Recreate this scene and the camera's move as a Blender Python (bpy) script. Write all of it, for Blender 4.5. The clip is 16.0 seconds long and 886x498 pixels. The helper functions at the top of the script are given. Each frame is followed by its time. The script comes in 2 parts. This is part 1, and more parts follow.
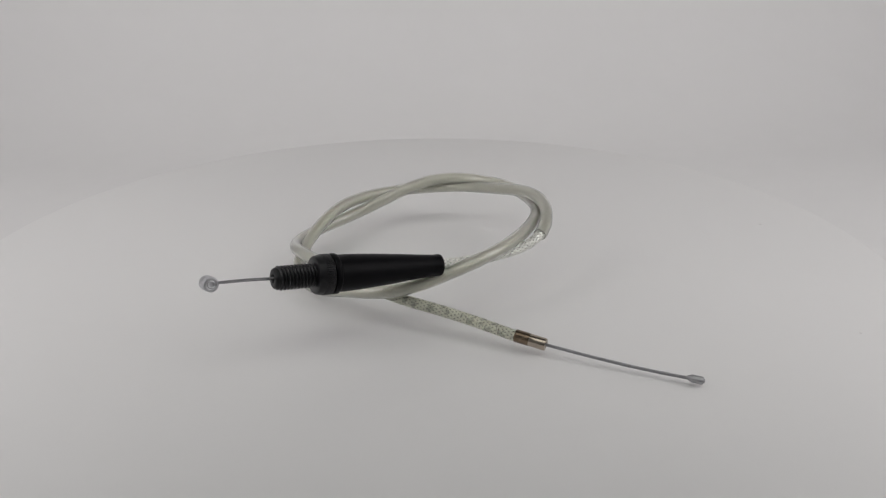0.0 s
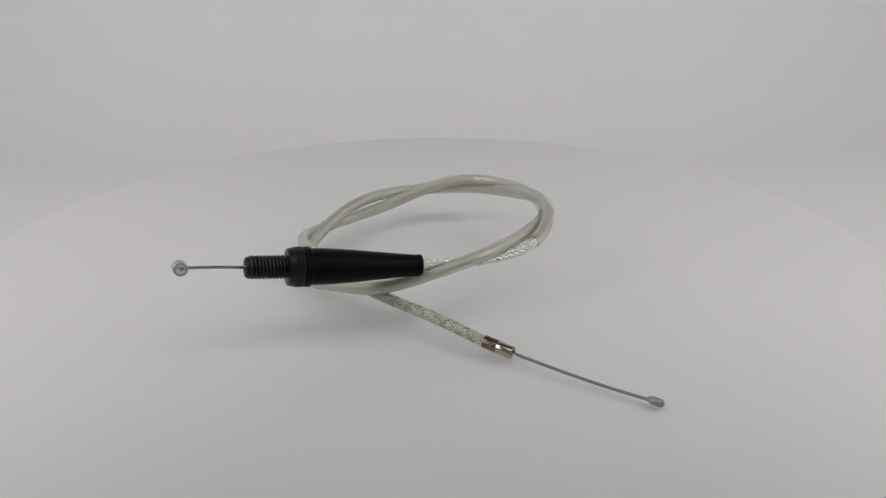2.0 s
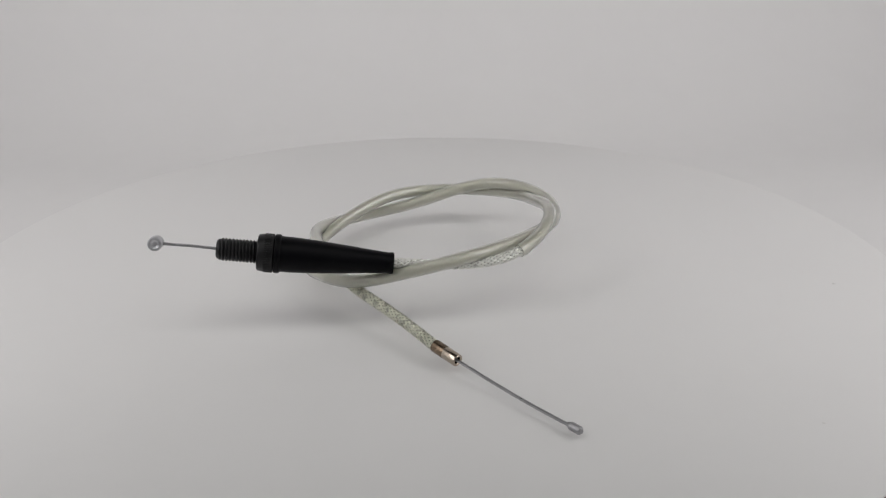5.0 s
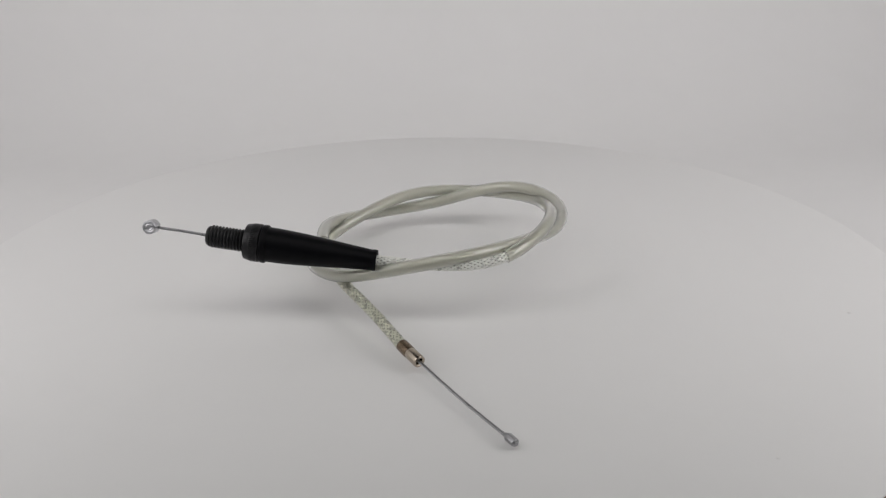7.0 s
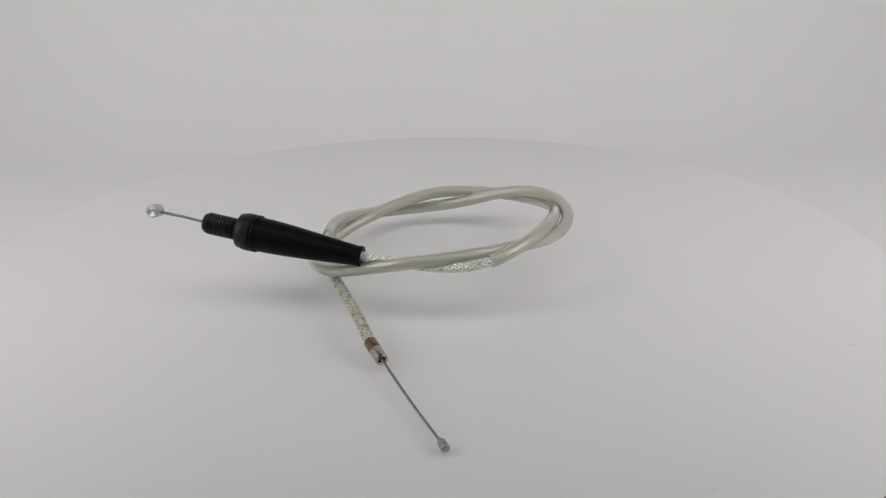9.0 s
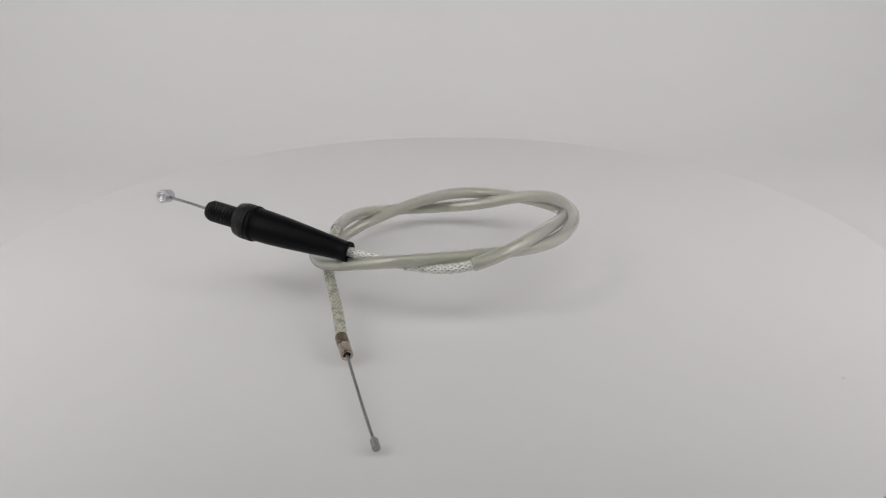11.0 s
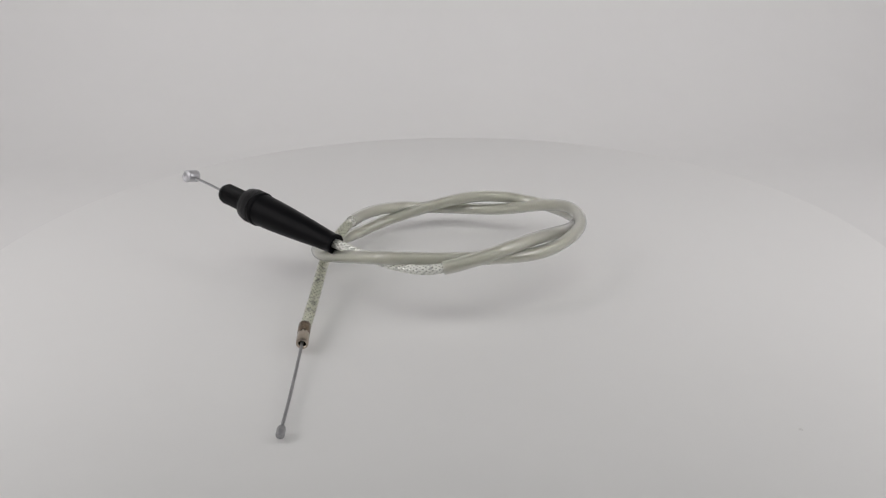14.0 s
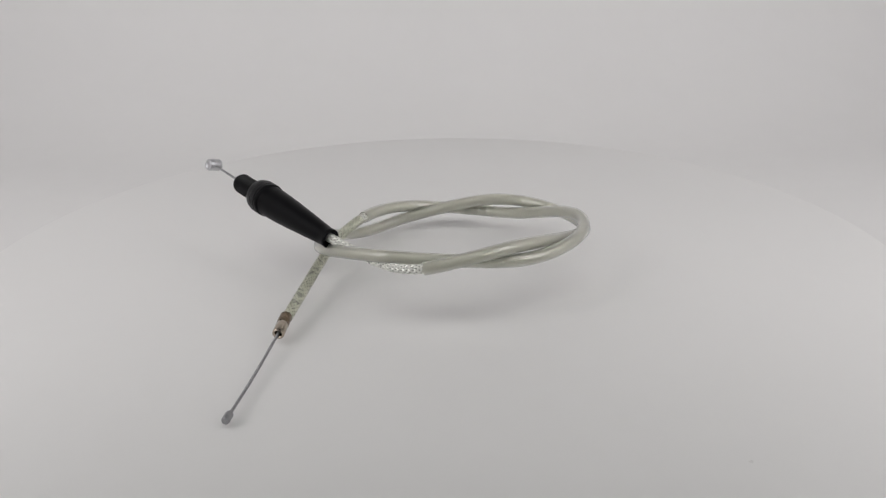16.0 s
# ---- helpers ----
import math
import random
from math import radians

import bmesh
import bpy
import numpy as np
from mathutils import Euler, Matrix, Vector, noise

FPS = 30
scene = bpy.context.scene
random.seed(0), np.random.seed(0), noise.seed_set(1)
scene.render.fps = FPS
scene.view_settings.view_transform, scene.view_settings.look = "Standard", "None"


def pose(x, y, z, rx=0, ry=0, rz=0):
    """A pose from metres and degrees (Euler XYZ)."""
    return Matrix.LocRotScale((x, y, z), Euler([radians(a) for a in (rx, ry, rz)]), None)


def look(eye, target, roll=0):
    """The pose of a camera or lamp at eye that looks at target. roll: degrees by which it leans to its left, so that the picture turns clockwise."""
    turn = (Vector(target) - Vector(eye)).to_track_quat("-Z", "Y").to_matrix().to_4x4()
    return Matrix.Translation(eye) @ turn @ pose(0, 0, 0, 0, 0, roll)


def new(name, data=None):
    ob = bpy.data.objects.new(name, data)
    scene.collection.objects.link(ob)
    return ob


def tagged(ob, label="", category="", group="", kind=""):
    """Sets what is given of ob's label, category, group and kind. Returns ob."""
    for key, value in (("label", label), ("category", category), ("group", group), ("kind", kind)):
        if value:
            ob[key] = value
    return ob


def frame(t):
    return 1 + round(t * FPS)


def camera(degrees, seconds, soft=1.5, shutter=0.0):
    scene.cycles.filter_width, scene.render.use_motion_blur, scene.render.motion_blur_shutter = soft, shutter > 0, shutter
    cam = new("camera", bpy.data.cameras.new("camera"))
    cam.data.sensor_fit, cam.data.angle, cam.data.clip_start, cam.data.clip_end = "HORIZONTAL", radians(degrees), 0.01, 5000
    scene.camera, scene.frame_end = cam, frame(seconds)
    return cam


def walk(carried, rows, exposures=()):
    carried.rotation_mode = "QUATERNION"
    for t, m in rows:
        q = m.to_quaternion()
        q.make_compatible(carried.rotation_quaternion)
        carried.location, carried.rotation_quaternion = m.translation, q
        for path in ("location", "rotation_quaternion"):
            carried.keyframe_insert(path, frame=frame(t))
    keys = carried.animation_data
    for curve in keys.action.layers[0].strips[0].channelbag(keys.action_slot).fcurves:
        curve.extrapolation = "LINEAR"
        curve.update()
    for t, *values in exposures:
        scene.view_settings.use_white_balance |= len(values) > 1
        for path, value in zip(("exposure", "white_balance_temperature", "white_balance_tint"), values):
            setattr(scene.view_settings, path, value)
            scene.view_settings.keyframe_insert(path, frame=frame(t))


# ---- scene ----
MM = 0.001

# ---- camera: on a tripod, still ----
cam = camera(48.38, 16.0, soft=1.25)
EYE = Vector((0.0, -0.450, 0.2010))
AIM = EYE + Vector((math.sin(radians(0.783)) * math.cos(radians(22.44)), math.cos(radians(0.783)) * math.cos(radians(22.44)), -math.sin(radians(22.44))))
walk(cam, [(0.0, look(EYE, AIM, -0.76)), (16.0, look(EYE, AIM, -0.76))], [(0.0, -0.19), (3.5, -0.16), (7.0, -0.10), (9.0, -0.08), (12.5, -0.05), (16.0, -0.04)])

# ---- light: a soft lamp above the set, added fill lamps at both sides, pale room light from the open front ----
world = bpy.data.worlds.new("room")
world.use_nodes = True
world.node_tree.nodes["Background"].inputs["Color"].default_value = (0.95, 0.96, 1.0, 1)
world.node_tree.nodes["Background"].inputs["Strength"].default_value = 0.28
scene.world = world


def soft_lamp(name, eye, target, width, height, watts, color):
    data = bpy.data.lights.new(name, "AREA")
    data.shape, data.size, data.size_y, data.energy, data.color = "RECTANGLE", width, height, watts, color
    new(name, data).matrix_world = look(eye, target)


# Greenish overhead and pinkish side tints stand in for the lens's colour shading.
soft_lamp("overhead_softbox", (0.0, -0.42, 1.05), (0.0, -0.12, 0.0), 0.9, 0.6, 2.1, (0.985, 1.0, 0.960))
# Added unseen fills that brighten the backdrop and the picture's edges.
for side in (-1, 1):
    soft_lamp("side_fill", (side * 0.56, -0.20, 0.54), (side * 0.62, 0.60, 0.24), 0.42, 0.8, 2.95, (1.0, 0.965, 0.978))


# ---- materials ----
def material(name, color, rough=0.5, metal=0.0, vary=0.0, scale=40.0, bump=0.0, bump_scale=300.0, rough_vary=0.0, **more):
    """A Principled material with a two-scale variation of colour, roughness and relief."""
    m = bpy.data.materials.new(name)
    m.use_nodes = True
    nodes, links = m.node_tree.nodes, m.node_tree.links
    b = nodes["Principled BSDF"]
    b.inputs["Base Color"].default_value = (*color, 1)
    b.inputs["Roughness"].default_value = rough
    b.inputs["Metallic"].default_value = metal
    for key, value in more.items():
        b.inputs[key.replace("_", " ")].default_value = value
    co = nodes.new("ShaderNodeTexCoord")
    if vary or rough_vary:
        big, fine = nodes.new("ShaderNodeTexNoise"), nodes.new("ShaderNodeTexNoise")
        big.inputs["Scale"].default_value, fine.inputs["Scale"].default_value = scale, scale * 14
        big.inputs["Detail"].default_value = fine.inputs["Detail"].default_value = 4
        both = nodes.new("ShaderNodeMath")
        both.operation = "MULTIPLY_ADD"
        both.inputs[1].default_value = 0.4
        for n in (big, fine):
            links.new(co.outputs["Object"], n.inputs["Vector"])
        links.new(fine.outputs["Fac"], both.inputs[0])
        links.new(big.outputs["Fac"], both.inputs[2])
    if vary:
        ramp = nodes.new("ShaderNodeMapRange")
        ramp.inputs["From Min"].default_value, ramp.inputs["From Max"].default_value = 0.4, 1.0
        ramp.inputs["To Min"].default_value, ramp.inputs["To Max"].default_value = 1 - vary, 1 + vary
        tint = nodes.new("ShaderNodeVectorMath")
        tint.operation = "SCALE"
        tint.inputs[0].default_value = color
        links.new(both.outputs[0], ramp.inputs["Value"])
        links.new(ramp.outputs[0], tint.inputs["Scale"])
        links.new(tint.outputs[0], b.inputs["Base Color"])
    if rough_vary:
        ramp = nodes.new("ShaderNodeMapRange")
        ramp.inputs["From Min"].default_value, ramp.inputs["From Max"].default_value = 0.4, 1.0
        ramp.inputs["To Min"].default_value, ramp.inputs["To Max"].default_value = max(rough - rough_vary, 0.02), rough + rough_vary
        links.new(both.outputs[0], ramp.inputs["Value"])
        links.new(ramp.outputs[0], b.inputs["Roughness"])
    if bump:
        n, bp = nodes.new("ShaderNodeTexNoise"), nodes.new("ShaderNodeBump")
        n.inputs["Scale"].default_value, n.inputs["Detail"].default_value = bump_scale, 3
        bp.inputs["Strength"].default_value, bp.inputs["Distance"].default_value = bump, 0.0004
        links.new(co.outputs["Object"], n.inputs["Vector"])
        links.new(n.outputs["Fac"], bp.inputs["Height"])
        links.new(bp.outputs["Normal"], b.inputs["Normal"])
    return m


PAPER = material("white_paper", (0.76, 0.757, 0.753), 0.75, vary=0.02, scale=3, bump=0.05, bump_scale=500)
DISC_WHITE = material("white_laminate", (0.80, 0.797, 0.79), 0.5, vary=0.015, scale=5, rough_vary=0.08, bump=0.03, bump_scale=900)
SCUFF = material("scuff", (0.71, 0.705, 0.695), 0.7, vary=0.15, scale=800)
FIBREBOARD = material("fibreboard", (0.30, 0.22, 0.14), 0.8, vary=0.2, scale=60, bump=0.2, bump_scale=900)
ROOM_GREY = material("room_wall", (0.16, 0.15, 0.14), 0.8, vary=0.04, scale=2)
BLACK_PLASTIC = material("black_plastic", (0.008, 0.008, 0.009), 0.36, vary=0.2, scale=200, rough_vary=0.08, bump=0.08, bump_scale=1500, Specular_IOR_Level=0.30)
BLACK_RUBBER = material("black_rubber", (0.003, 0.003, 0.004), 0.40, vary=0.2, scale=150, rough_vary=0.08, bump=0.06, bump_scale=1200, Specular_IOR_Level=0.09)
ZINC = material("zinc", (0.56, 0.56, 0.58), 0.40, 1.0, vary=0.14, scale=500, rough_vary=0.12, bump=0.25, bump_scale=1400)
DULL_ZINC = material("dull_zinc", (0.36, 0.36, 0.37), 0.38, 1.0, vary=0.16, scale=500, rough_vary=0.12, bump=0.25, bump_scale=1400)
NICKEL = material("nickel", (0.46, 0.40, 0.33), 0.09, 1.0, vary=0.10, scale=300, rough_vary=0.05, bump=0.06, bump_scale=900)
CRIMP_BROWN = material("brown_crimp", (0.20, 0.15, 0.105), 0.22, 0.9, vary=0.35, scale=500, rough_vary=0.12, bump=0.1, bump_scale=900)
STEEL = material("steel_strand", (0.40, 0.40, 0.41), 0.34, 1.0, vary=0.15, scale=600, rough_vary=0.1)
BRAID = material("silver_braid", (0.86, 0.865, 0.81), 0.30, 0.50, vary=0.08, scale=300, rough_vary=0.1)
LINER = material("liner", (0.17, 0.17, 0.13), 0.55, vary=0.05, scale=200)
COAT = material("clear_coat", (0.89, 0.895, 0.79), 0.13, Transmission_Weight=1.0, IOR=1.33)
SLEEVE = material("clear_vinyl", (0.970, 0.965, 0.900), 0.28, Transmission_Weight=0.94, IOR=1.40, bump=0.01, bump_scale=120, Coat_Weight=1.0, Coat_Roughness=0.09)


# ---- mesh helpers ----
def part(name, geometry, mat, parent=None, label="", smooth=True):
    """Links (vertices, faces) as one mesh object under parent."""
    me = bpy.data.meshes.new(name)
    me.from_pydata(*[list(map(tuple, g)) if i == 0 else g for i, g in enumerate((geometry[0], [], geometry[1]))])
    me.materials.append(mat)
    bm = bmesh.new()
    bm.from_mesh(me)
    bmesh.ops.recalc_face_normals(bm, faces=bm.faces)
    for f in bm.faces:
        f.smooth = smooth
    bm.to_mesh(me)
    bm.free()
    if smooth:
        me.set_sharp_from_angle(angle=radians(38))
    ob = new(name, me)
    ob.parent = parent
    if label:
        tagged(ob, label)
    return ob


def grid_faces(rows, cols, closed=True, offset=0):
    """Quads between rows of cols vertices, joined round each row if closed."""
    out = []
    for i in range(rows - 1):
        for j in range(cols if closed else cols - 1):
            k = (j + 1) % cols
            out.append((offset + i * cols + j, offset + i * cols + k, offset + (i + 1) * cols + k, offset + (i + 1) * cols + j))
    return out


def frames_along(line):
    """Tangent and two normals, carried along a line without twist."""
    t = np.gradient(line, axis=0)
    t /= np.linalg.norm(t, axis=1)[:, None]
    a = np.cross(t[0], (0.0, 0.0, 1.0) if abs(t[0][2]) < 0.9 else (1.0, 0.0, 0.0))
    normals = []
    for k in range(len(line)):
        a = a - t[k] * (a @ t[k])
        a /= np.linalg.norm(a)
        normals.append(a)
    u = np.array(normals)
    return t, u, np.cross(t, u)


def tube(line, radius, sides=16, caps=True):
    """A round tube of one radius, or of a radius at each point, along a line."""
    line = np.asarray(line, float)
    _, u, v = frames_along(line)
    r = np.broadcast_to(np.asarray(radius, float), (len(line),))[:, None, None]
    a = np.linspace(0, 2 * np.pi, sides, endpoint=False)[None, :, None]
    p = line[:, None] + r * (np.cos(a) * u[:, None] + np.sin(a) * v[:, None])
    faces = grid_faces(len(line), sides)
    if caps:
        n = len(line) * sides
        faces += [tuple(range(sides - 1, -1, -1)), tuple(range(n - sides, n))]
    return p.reshape(-1, 3), faces


def pipe(line, outer, inner, sides=24):
    """A hollow pipe with a wall, open at both ends."""
    line = np.asarray(line, float)
    path = np.concatenate([line, line[::-1], line[:1]])
    _, u, v = frames_along(line)
    u, v = (np.concatenate([w, w[::-1], w[:1]]) for w in (u, v))
    r = np.concatenate([np.full(len(line), outer), np.full(len(line), inner), [outer]])[:, None, None]
    a = np.linspace(0, 2 * np.pi, sides, endpoint=False)[None, :, None]
    p = (path[:, None] + r * (np.cos(a) * u[:, None] + np.sin(a) * v[:, None]))[:-1]
    rows = len(p)
    faces = grid_faces(rows, sides)
    last = (rows - 1) * sides
    faces += [(last + j, last + (j + 1) % sides, (j + 1) % sides, j) for j in range(sides)]
    return p.reshape(-1, 3), faces


def lathe(start, end, profile, sides=48, ripple=None):
    """Turns a profile of (distance from start, radius) in mm about the axis from start to end. ripple(s, a) adds to the radius in mm."""
    start, end = Vector(start), Vector(end)
    axis = (end - start).normalized()
    u = axis.orthogonal().normalized()
    v = axis.cross(u)
    verts = []
    for s, r in profile:
        for j in range(sides):
            a = 2 * math.pi * j / sides
            rr = r + (ripple(s, a) if ripple else 0.0)
            verts.append(start + axis * s * MM + (u * math.cos(a) + v * math.sin(a)) * rr * MM)
    n = len(verts)
    faces = grid_faces(len(profile), sides)
    faces += [tuple(range(sides - 1, -1, -1)), tuple(range(n - sides, n))]
    return verts, faces


def spline(points, per=20):
    """A natural cubic spline through points; returns the fine line and its parameter."""
    p = np.asarray(points, float)
    n = len(p)
    m, r = np.eye(n), np.zeros((n, n))
    for i in range(1, n - 1):
        m[i, i - 1:i + 2] = 1, 4, 1
        r[i, i - 1:i + 2] = 6, -12, 6
    bend = np.linalg.solve(m, r) @ p
    u = np.linspace(0, n - 1, (n - 1) * per + 1)
    i = np.minimum(u.astype(int), n - 2)
    f = (u - i)[:, None]
    g = 1 - f
    return g * p[i] + f * p[i + 1] + ((g ** 3 - g) * bend[i] + (f ** 3 - f) * bend[i + 1]) / 6, u


def evenly(line, step):
    """The line again, in even steps."""
    line = np.asarray(line, float)
    s = np.concatenate([[0], np.cumsum(np.linalg.norm(np.diff(line, axis=0), axis=1))])
    n = max(int(round(s[-1] / step)), 2)
    q = np.linspace(0, s[-1], n + 1)
    return np.stack([np.interp(q, s, line[:, k]) for k in range(3)], 1)


def rope(line, strands=6, lay=7.0 * MM, radius=0.70 * MM):
    """A wire rope as one twisted skin whose lobes are the strands laid about the core."""
    step, sides = 0.35 * MM, 36
    line = evenly(line, step)
    _, u, v = frames_along(line)
    turn = (2 * np.pi * np.arange(len(line)) * step / lay)[:, None]
    a = np.linspace(0, 2 * np.pi, sides, endpoint=False)[None]
    r = radius * (0.52 + 0.48 * np.abs(np.cos(a * strands / 2)))
    p = line[:, None] + r[..., None] * (np.cos(a + turn)[..., None] * u[:, None] + np.sin(a + turn)[..., None] * v[:, None])
    n = len(line) * sides
    return p.reshape(-1, 3), grid_faces(len(line), sides) + [tuple(range(sides - 1, -1, -1)), tuple(range(n - sides, n))]


def braid(line, radius, each=8, pitch=24.0 * MM, width=0.95 * MM, wave=0.12 * MM, thick=0.15 * MM):
    """A woven tube: flat bundles wound both ways, passing over and under each other."""
    step = 0.55 * MM
    line = evenly(line, step)
    t, u, v = frames_along(line)
    s = np.arange(len(line)) * step
    verts, faces = [], []
    count = 0
    for way in (1, -1):
        for k in range(each):
            a = way * 2 * np.pi * s / pitch + 2 * np.pi * k / each
            r = radius + way * wave * np.cos(2 * np.pi * s * each / pitch)
            out = np.cos(a)[:, None] * u + np.sin(a)[:, None] * v
            side = -np.sin(a)[:, None] * u + np.cos(a)[:, None] * v
            run = way * side * (2 * np.pi * radius / pitch) + t
            run /= np.linalg.norm(run, axis=1)[:, None]
            across = np.cross(out, run)
            mid = line + r[:, None] * out
            ring = np.stack([mid - across * width / 2 - out * thick * 0.6, mid + out * thick, mid + across * width / 2 - out * thick * 0.6, mid - out * thick], 1)
            verts.append(ring.reshape(-1, 3))
            faces += grid_faces(len(line), 4, True, count)
            count += len(line) * 4
    return np.concatenate(verts), faces


def oval(radius, z, sides=160, dx=0.0, dy=0.0):
    return [(dx + radius * math.cos(2 * math.pi * k / sides), dy + radius * math.sin(2 * math.pi * k / sides), z) for k in range(sides)]


# ---- the setting: a white paper sweep, boxed in by added, unseen walls and ceiling, open at the front ----
FLOOR = -0.055


def sweep():
    """Paper that lies on the ground and curves up at the back, with a thickness of its own."""
    line = [(-2.6, FLOOR), (0.36, FLOOR)]
    line += [(0.36 + 0.24 * math.sin(a), FLOOR + 0.24 - 0.24 * math.cos(a)) for a in np.linspace(0.05, math.pi / 2, 28)]
    line += [(0.60, 1.35)]
    verts = []
    for y, z in line:
        verts += [(-0.78, y, z), (0.78, y, z)]
    ob = part("backdrop", (verts, grid_faces(len(line), 2, False)), PAPER)
    solid = ob.modifiers.new("paper", "SOLIDIFY")
    solid.thickness, solid.offset = 0.004, -1
    return tagged(ob, "white paper backdrop curving up behind the turntable", "backdrop", kind="structure")


def slab(name, x0, x1, y0, y1, z0, z1, mat, label, category):
    v = [(x, y, z) for z in (z0, z1) for y in (y0, y1) for x in (x0, x1)]
    f = [(0, 1, 3, 2), (4, 6, 7, 5), (0, 4, 5, 1), (2, 3, 7, 6), (0, 2, 6, 4), (1, 5, 7, 3)]
    return tagged(part(name, (v, f), mat, smooth=False), label, category, kind="structure")


sweep()
# Added out of view: white sides bounce light onto the edges.
slab("bounce_wall_west", -0.84, -0.783, -2.6, 0.75, FLOOR - 0.01, 1.36, PAPER, "unseen white side wall, added to bounce light", "wall")
slab("bounce_wall_east", 0.783, 0.84, -2.6, 0.75, FLOOR - 0.01, 1.36, PAPER, "unseen white side wall, added to bounce light", "wall")
# Added out of view: dark grey for the metal and rubber to reflect.
slab("dark_wall_south", -0.84, 0.84, -2.70, -2.603, FLOOR - 0.01, 1.36, ROOM_GREY, "unseen grey wall behind the camera, added for dark reflections", "wall")
slab("ceiling", -0.84, 0.84, -0.9, 0.75, 1.363, 1.40, ROOM_GREY, "unseen grey ceiling, added for dark reflections", "ceiling")

# ---- the turntable ----
DISC_R, DISC_DX, DISC_DY = 0.2392, -0.0045, 0.0024
LEAN_X, LEAN_Y = -0.004, 0.010  # the disc sits a little askew on its axle


def disc_ring(radius, z, sides=192):
    return [(x, y, h + LEAN_X * x + LEAN_Y * y) for x, y, h in oval(radius, z, sides, DISC_DX, DISC_DY)]


def build_turntable():
    table = new("turntable")
    top = [(DISC_R - 0.0008, 0.0), (DISC_R, -0.0006), (DISC_R, -0.0018), (DISC_R - 0.002, -0.0020)]
    verts = [v for r, z in top for v in disc_ring(r, z)]
    n = len(verts)
    caps = [tuple(range(191, -1, -1)), tuple(range(n - 192, n))]
    disc = part("disc", (verts, grid_faces(4, 192) + caps), DISC_WHITE, table)
    edge = [(DISC_R - 0.002, -0.0021), (DISC_R - 0.0003, -0.0021), (DISC_R - 0.0003, -0.0086), (DISC_R - 0.0012, -0.0090)]
    verts = [v for r, z in edge for v in disc_ring(r, z)]
    part("board", (verts, grid_faces(4, 192) + caps), FIBREBOARD, disc, "raw brown fibreboard under the white surface")
    for x, y, size in ((0.1855, 0.0645, 0.0010), (0.1888, -0.0659, 0.0008)):
        base = LEAN_X * x + LEAN_Y * y
        rim = [(x + size * (1 + 0.3 * math.sin(3 * a + 40 * x)) * math.cos(a), y + 0.8 * size * math.sin(a), base + 0.00002) for a in np.linspace(0, 2 * math.pi, 12, endpoint=False)]
        part("scuff", (rim + [(x, y, base + 0.00012)], [(k, (k + 1) % 12, 12) for k in range(12)]), SCUFF, disc, "faint grey scuff")
    rings = [(0.055, -0.0098), (0.055, -0.030), (0.12, -0.034), (0.12, FLOOR)]
    verts = []
    for r, z in rings:
        verts += oval(r, z, 64)
    n = len(verts)
    part("base", (verts, grid_faces(len(rings), 64) + [tuple(range(63, -1, -1)), tuple(range(n - 64, n))]), DISC_WHITE, table)
    return tagged(table, "round white turntable with a plain smooth disc", "turntable")


turntable = build_turntable()

# ---- the throttle cable, lying coiled on the disc; lengths in mm in the disc's own space ----
FIRST_TURN = [(2.6, -49.8, 28.3), (23.7, -37.7, 25.8), (42.8, -26.4, 26.2), (53.8, -13.0, 29.6), (56.9, 7.5, 33.6), (50.3, 30.4, 33.4), (36.0, 53.6, 27.8), (18.6, 72.9, 22.7),
              (-4.7, 79.7, 19.9), (-29.1, 71.7, 19.6), (-48.2, 50.9, 19.5), (-61.3, 25.2, 13.0), (-65.3, -0.4, 7.1), (-55.2, -23.3, 6.5), (-38.2, -42.4, 13.0)]
SECOND_TURN = [(-16.0, -52.2, 17.2), (8.6, -48.4, 23.8), (29.8, -37.2, 28.9), (44.1, -16.9, 29.9), (52.3, 6.4, 29.2), (53.6, 29.9, 27.7), (45.4, 51.3, 28.0), (28.5, 68.2, 27.7),
               (6.1, 75.0, 26.7), (-15.2, 70.1, 21.7), (-36.3, 60.3, 14.5), (-54.9, 47.1, 10.8), (-66.2, 29.9, 10.6), (-67.5, 9.7, 13.6), (-58.0, -11.4, 16.8)]
TAIL = [(-41.0, -30.8, 16.7), (-18.7, -47.9, 13.1), (8.1, -61.8, 10.1), (36.3, -76.8, 5.8)]
NIPPLE = Vector((-87.2, -96.2, 42.0)) * MM
THREAD_TIP = Vector((-64.0, -85.0, 38.6)) * MM
BOOT_END = Vector((3.0, -50.2, 28.3)) * MM
FERRULE_IN = Vector((36.2, -77.0, 6.3)) * MM
FERRULE_OUT = Vector((47.8, -82.0, 4.5)) * MM
TIP = Vector((107.6, -109.7, 1.6)) * MM


def adjuster_thread(s, a):
    """The relief of a screw thread of 1.5 mm pitch that fades out at both ends."""
    if not 0.8 < s < 17.4:
        return 0.0
    x = (s / 1.5 - a / (2 * math.pi)) % 1.0
    return 0.78 * (1 - abs(2 * x - 1)) ** 0.8 * min(1.0, (s - 0.8) / 1.5)


def knurl(s, a):
    """Fine grooves along the collar's rim."""
    return -0.28 * (math.cos(a * 60) > 0.2) if 20.6 < s < 24.4 else 0.0


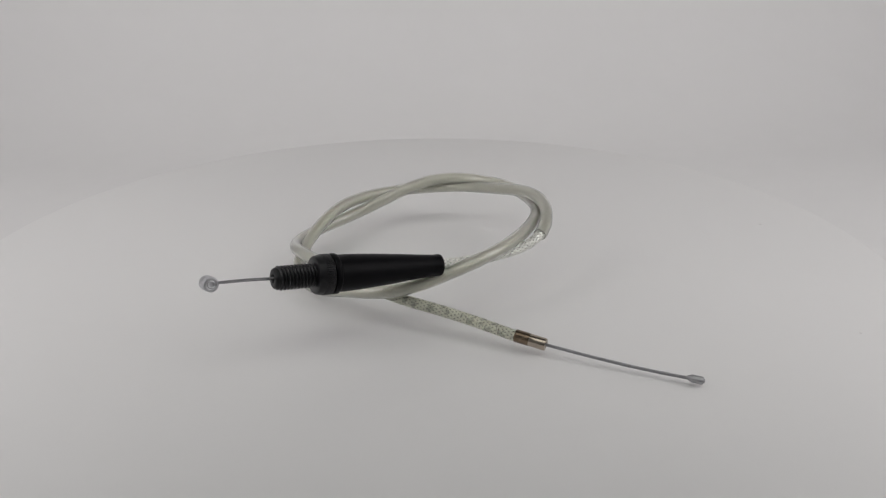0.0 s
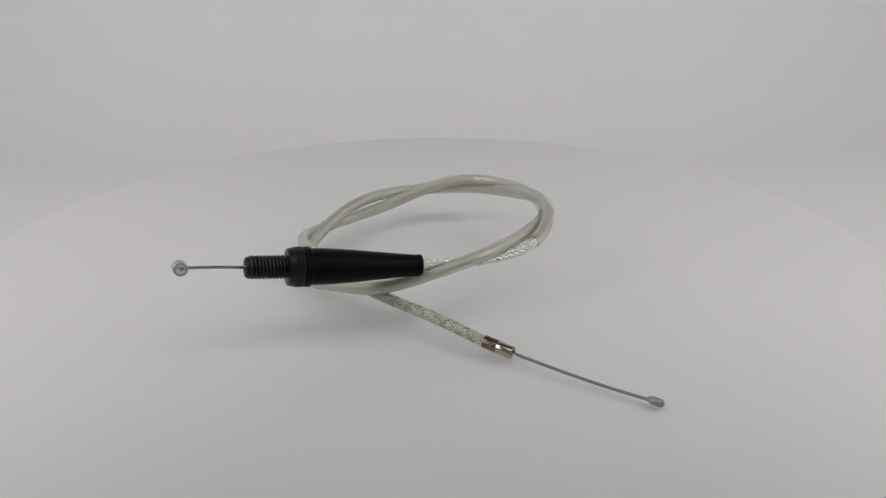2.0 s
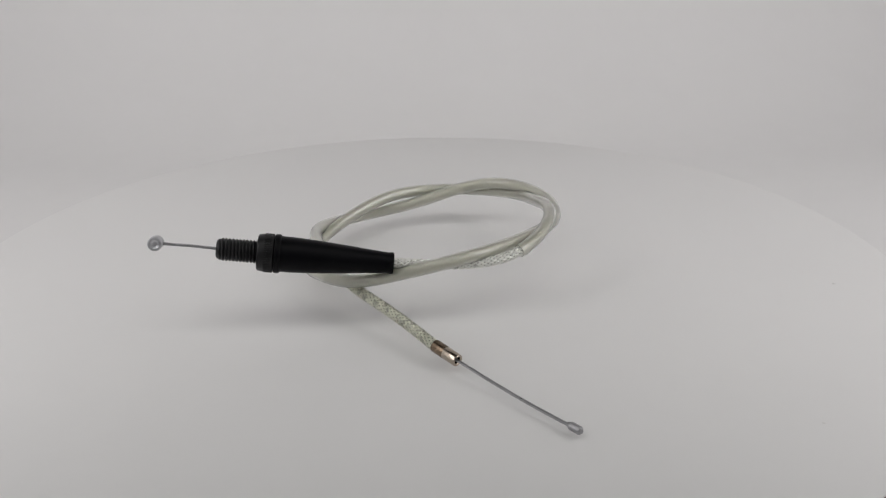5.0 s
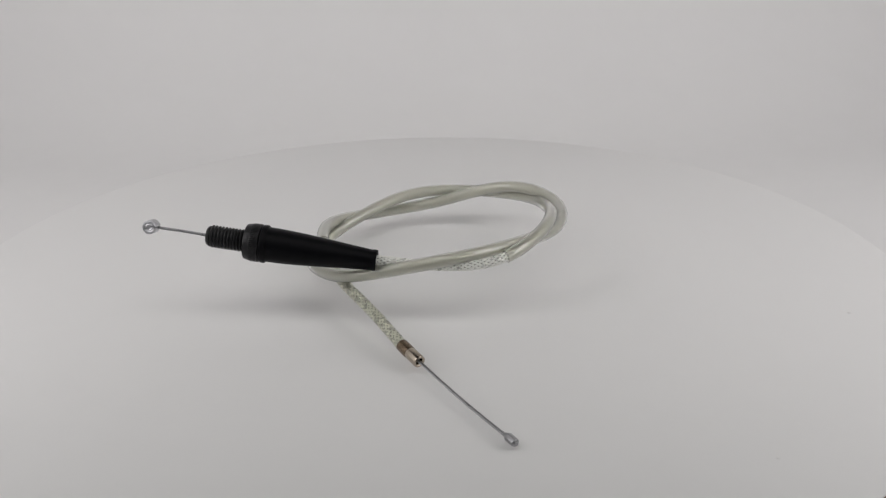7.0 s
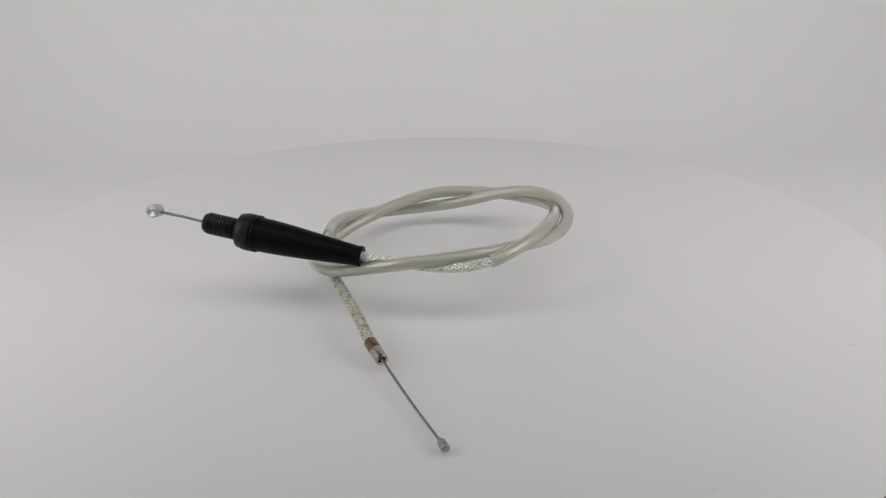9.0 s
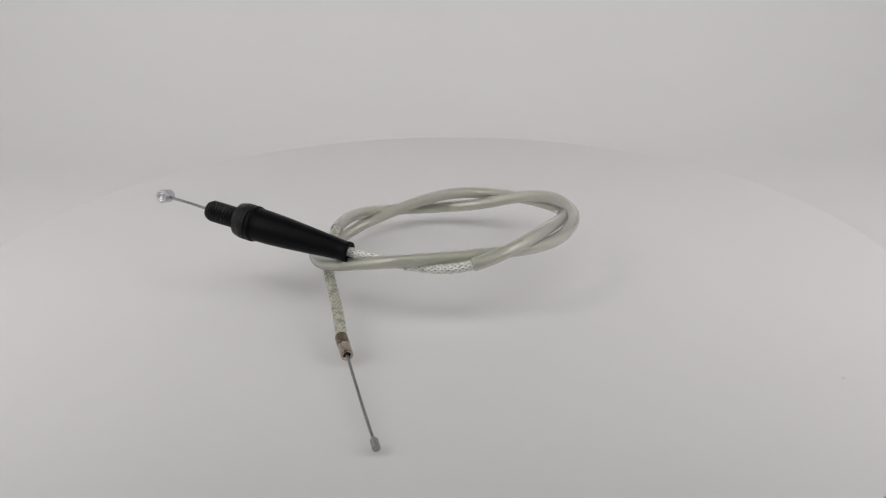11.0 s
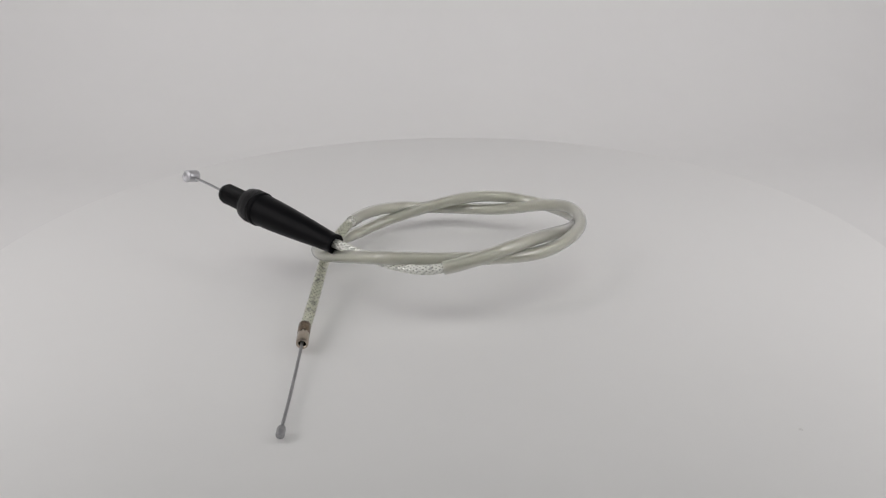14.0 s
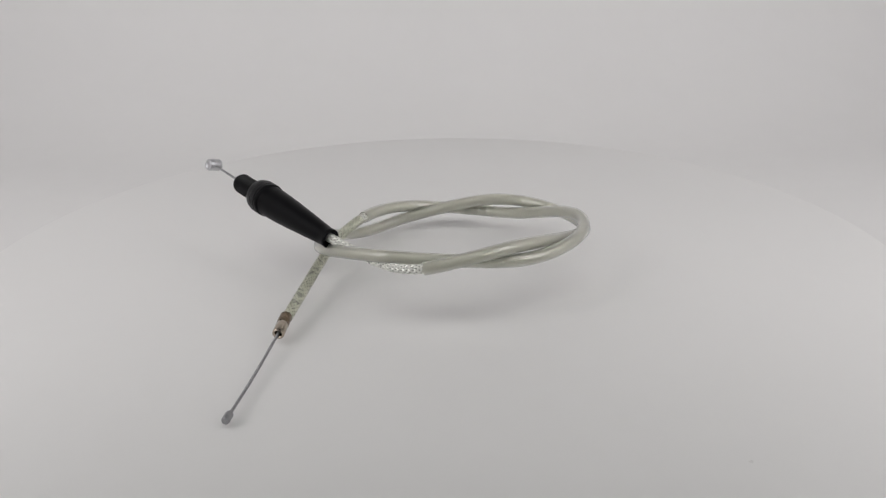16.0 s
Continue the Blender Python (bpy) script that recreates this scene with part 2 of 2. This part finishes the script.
def build_cable():
    cable = new("throttle_cable")
    axis = (BOOT_END - THREAD_TIP).normalized()

    # screw adjuster, collar, boot
    profile = [(4.0, 0.5), (4.0, 1.5), (0.5, 1.6), (0.0, 2.0), (0.0, 3.6), (0.25, 4.0)]
    profile += [(0.8 + 0.125 * k, 4.4) for k in range(134)]
    profile += [(17.6, 4.5), (19.0, 4.5)]
    adjuster = part("adjuster", lathe(THREAD_TIP, BOOT_END, profile, 48, adjuster_thread), BLACK_PLASTIC, cable, "black threaded cable adjuster")
    profile = [(17.6, 4.55), (17.6, 7.3), (17.8, 7.75), (18.3, 8.0), (20.2, 8.35), (20.5, 8.4), (20.7, 8.55), (22.0, 8.6), (24.35, 8.55), (24.5, 8.3), (25.0, 7.6), (25.0, 4.55)]
    part("collar", lathe(THREAD_TIP, BOOT_END, profile, 240, knurl), BLACK_PLASTIC, adjuster, "black collar with a knurled rim")
    profile = [(25.1, 7.0), (24.9, 8.0), (25.05, 8.35), (25.5, 8.6), (27.0, 8.6), (27.45, 8.4), (27.7, 7.95), (28.2, 7.85), (32.0, 7.85), (38.0, 7.6), (45.0, 7.15),
               (52.0, 6.6), (59.0, 6.0), (65.0, 5.45), (71.0, 4.95), (74.8, 4.65), (75.4, 4.8), (76.6, 4.85), (77.2, 4.65), (77.3, 4.3), (77.2, 3.4), (74.0, 3.1), (70.0, 0.6)]
    part("boot", lathe(THREAD_TIP, BOOT_END, profile, 56), BLACK_RUBBER, cable, "black tapered rubber boot")

    # pull wire with its barrel nipple
    into = THREAD_TIP + axis * 3.5 * MM
    wire = part("pull_wire", rope([NIPPLE, NIPPLE.lerp(into, 0.5) + Vector((0, 0, 0.3 * MM)), into]), STEEL, cable, "bare twisted steel wire")
    face = Vector((math.cos(radians(-60)), math.sin(radians(-60)), 0.25)).normalized()
    profile = [(0.35, 0.3), (0.35, 1.05), (0.15, 1.35), (0.3, 1.7), (0.05, 2.0), (0.0, 2.55), (0.15, 2.9), (0.5, 3.1), (6.6, 3.1), (7.0, 2.9), (7.1, 2.5), (6.95, 1.6), (6.95, 0.4)]
    part("nipple", lathe(NIPPLE + face * 3.6 * MM, NIPPLE - face * 3.5 * MM, profile, 40), ZINC, wire, "dull zinc barrel nipple")

    # braided housing in a clear coat, and the clear sleeve round its coiled stretch
    line, u = spline([Vector(p) * MM for p in FIRST_TURN + SECOND_TURN + TAIL])
    whole = evenly(np.concatenate([[BOOT_END - axis * 3 * MM], line]), 1.2 * MM)
    housing = part("housing", tube(whole, 1.90 * MM, 12), LINER, cable, "pale cable housing")
    tagged(part("braid", braid(whole, 2.12 * MM), BRAID, housing, "silver braid of the cable housing"), kind="stuff")
    part("clear_coat", tube(evenly(line[u >= 29.75], 1.2 * MM), 2.52 * MM, 24), COAT, housing, "thin yellowed clear coat over the braid")
    part("clear_sleeve", pipe(evenly(line[(u >= 2.75) & (u <= 29.62)], 1.5 * MM), 3.05 * MM, 2.60 * MM), SLEEVE, cable, "clear vinyl sleeve, slightly yellowed")

    # ferrule, tail wire and end stop
    profile = [(-0.6, 2.45), (-0.6, 2.62), (0.0, 2.66), (4.2, 2.62), (4.4, 2.70), (12.2, 2.70), (12.7, 2.6), (12.9, 2.35), (12.85, 1.75), (12.5, 1.45), (9.0, 1.4), (9.0, 0.3)]
    ferrule = part("ferrule", lathe(FERRULE_IN, FERRULE_OUT, profile, 40), NICKEL, cable, "bright nickel end ferrule")
    # Darker brown band round the inner part of the ferrule.
    profile = [(-0.9, 2.55), (-0.85, 2.70), (-0.4, 2.78), (5.2, 2.78), (5.55, 2.75), (5.6, 2.55)]
    part("crimp_band", lathe(FERRULE_IN, FERRULE_OUT, profile, 40, lambda s, a: -0.10 * max(0.0, math.cos(3 * a)) * (0.0 < s < 4.6)), CRIMP_BROWN, ferrule, "brown crimp band")
    back = FERRULE_OUT - (FERRULE_OUT - FERRULE_IN).normalized() * 3 * MM
    end = (TIP - FERRULE_OUT).normalized()
    sag = FERRULE_OUT.lerp(TIP, 0.5) + Vector((0, 0, -0.9 * MM))
    tail = part("tail_wire", rope(spline([back, FERRULE_OUT + end * 1 * MM, sag, TIP - end * 2 * MM], 40)[0]), STEEL, cable, "bare twisted steel wire")
    profile = [(-0.5, 0.3), (-0.45, 0.75), (0.0, 0.95), (0.05, 1.25), (0.3, 1.50), (0.7, 1.60), (4.6, 1.64), (5.1, 1.52), (5.4, 1.25), (6.1, 1.0), (6.5, 0.85), (6.6, 0.6)]
    part("end_stop", lathe(TIP, TIP - end * 6 * MM, profile, 36, lambda s, a: 0.09 * math.cos(6 * a) * (0.3 < s < 5.0)), DULL_ZINC, tail, "small crimped zinc end stop")
    return tagged(cable, "coiled clear-sleeved braided throttle cable with a black adjuster boot", "cable")


throttle_cable = build_cable()


# ---- what moves: the disc turns steadily with the cable on it ----
def motions():
    rows = [(t, pose(0, 0, 0, 0, 0, -4.6855 * t + 0.168 * t * (t - 16) / 16)) for t in range(17)]
    walk(turntable, rows)
    walk(throttle_cable, rows)


motions()
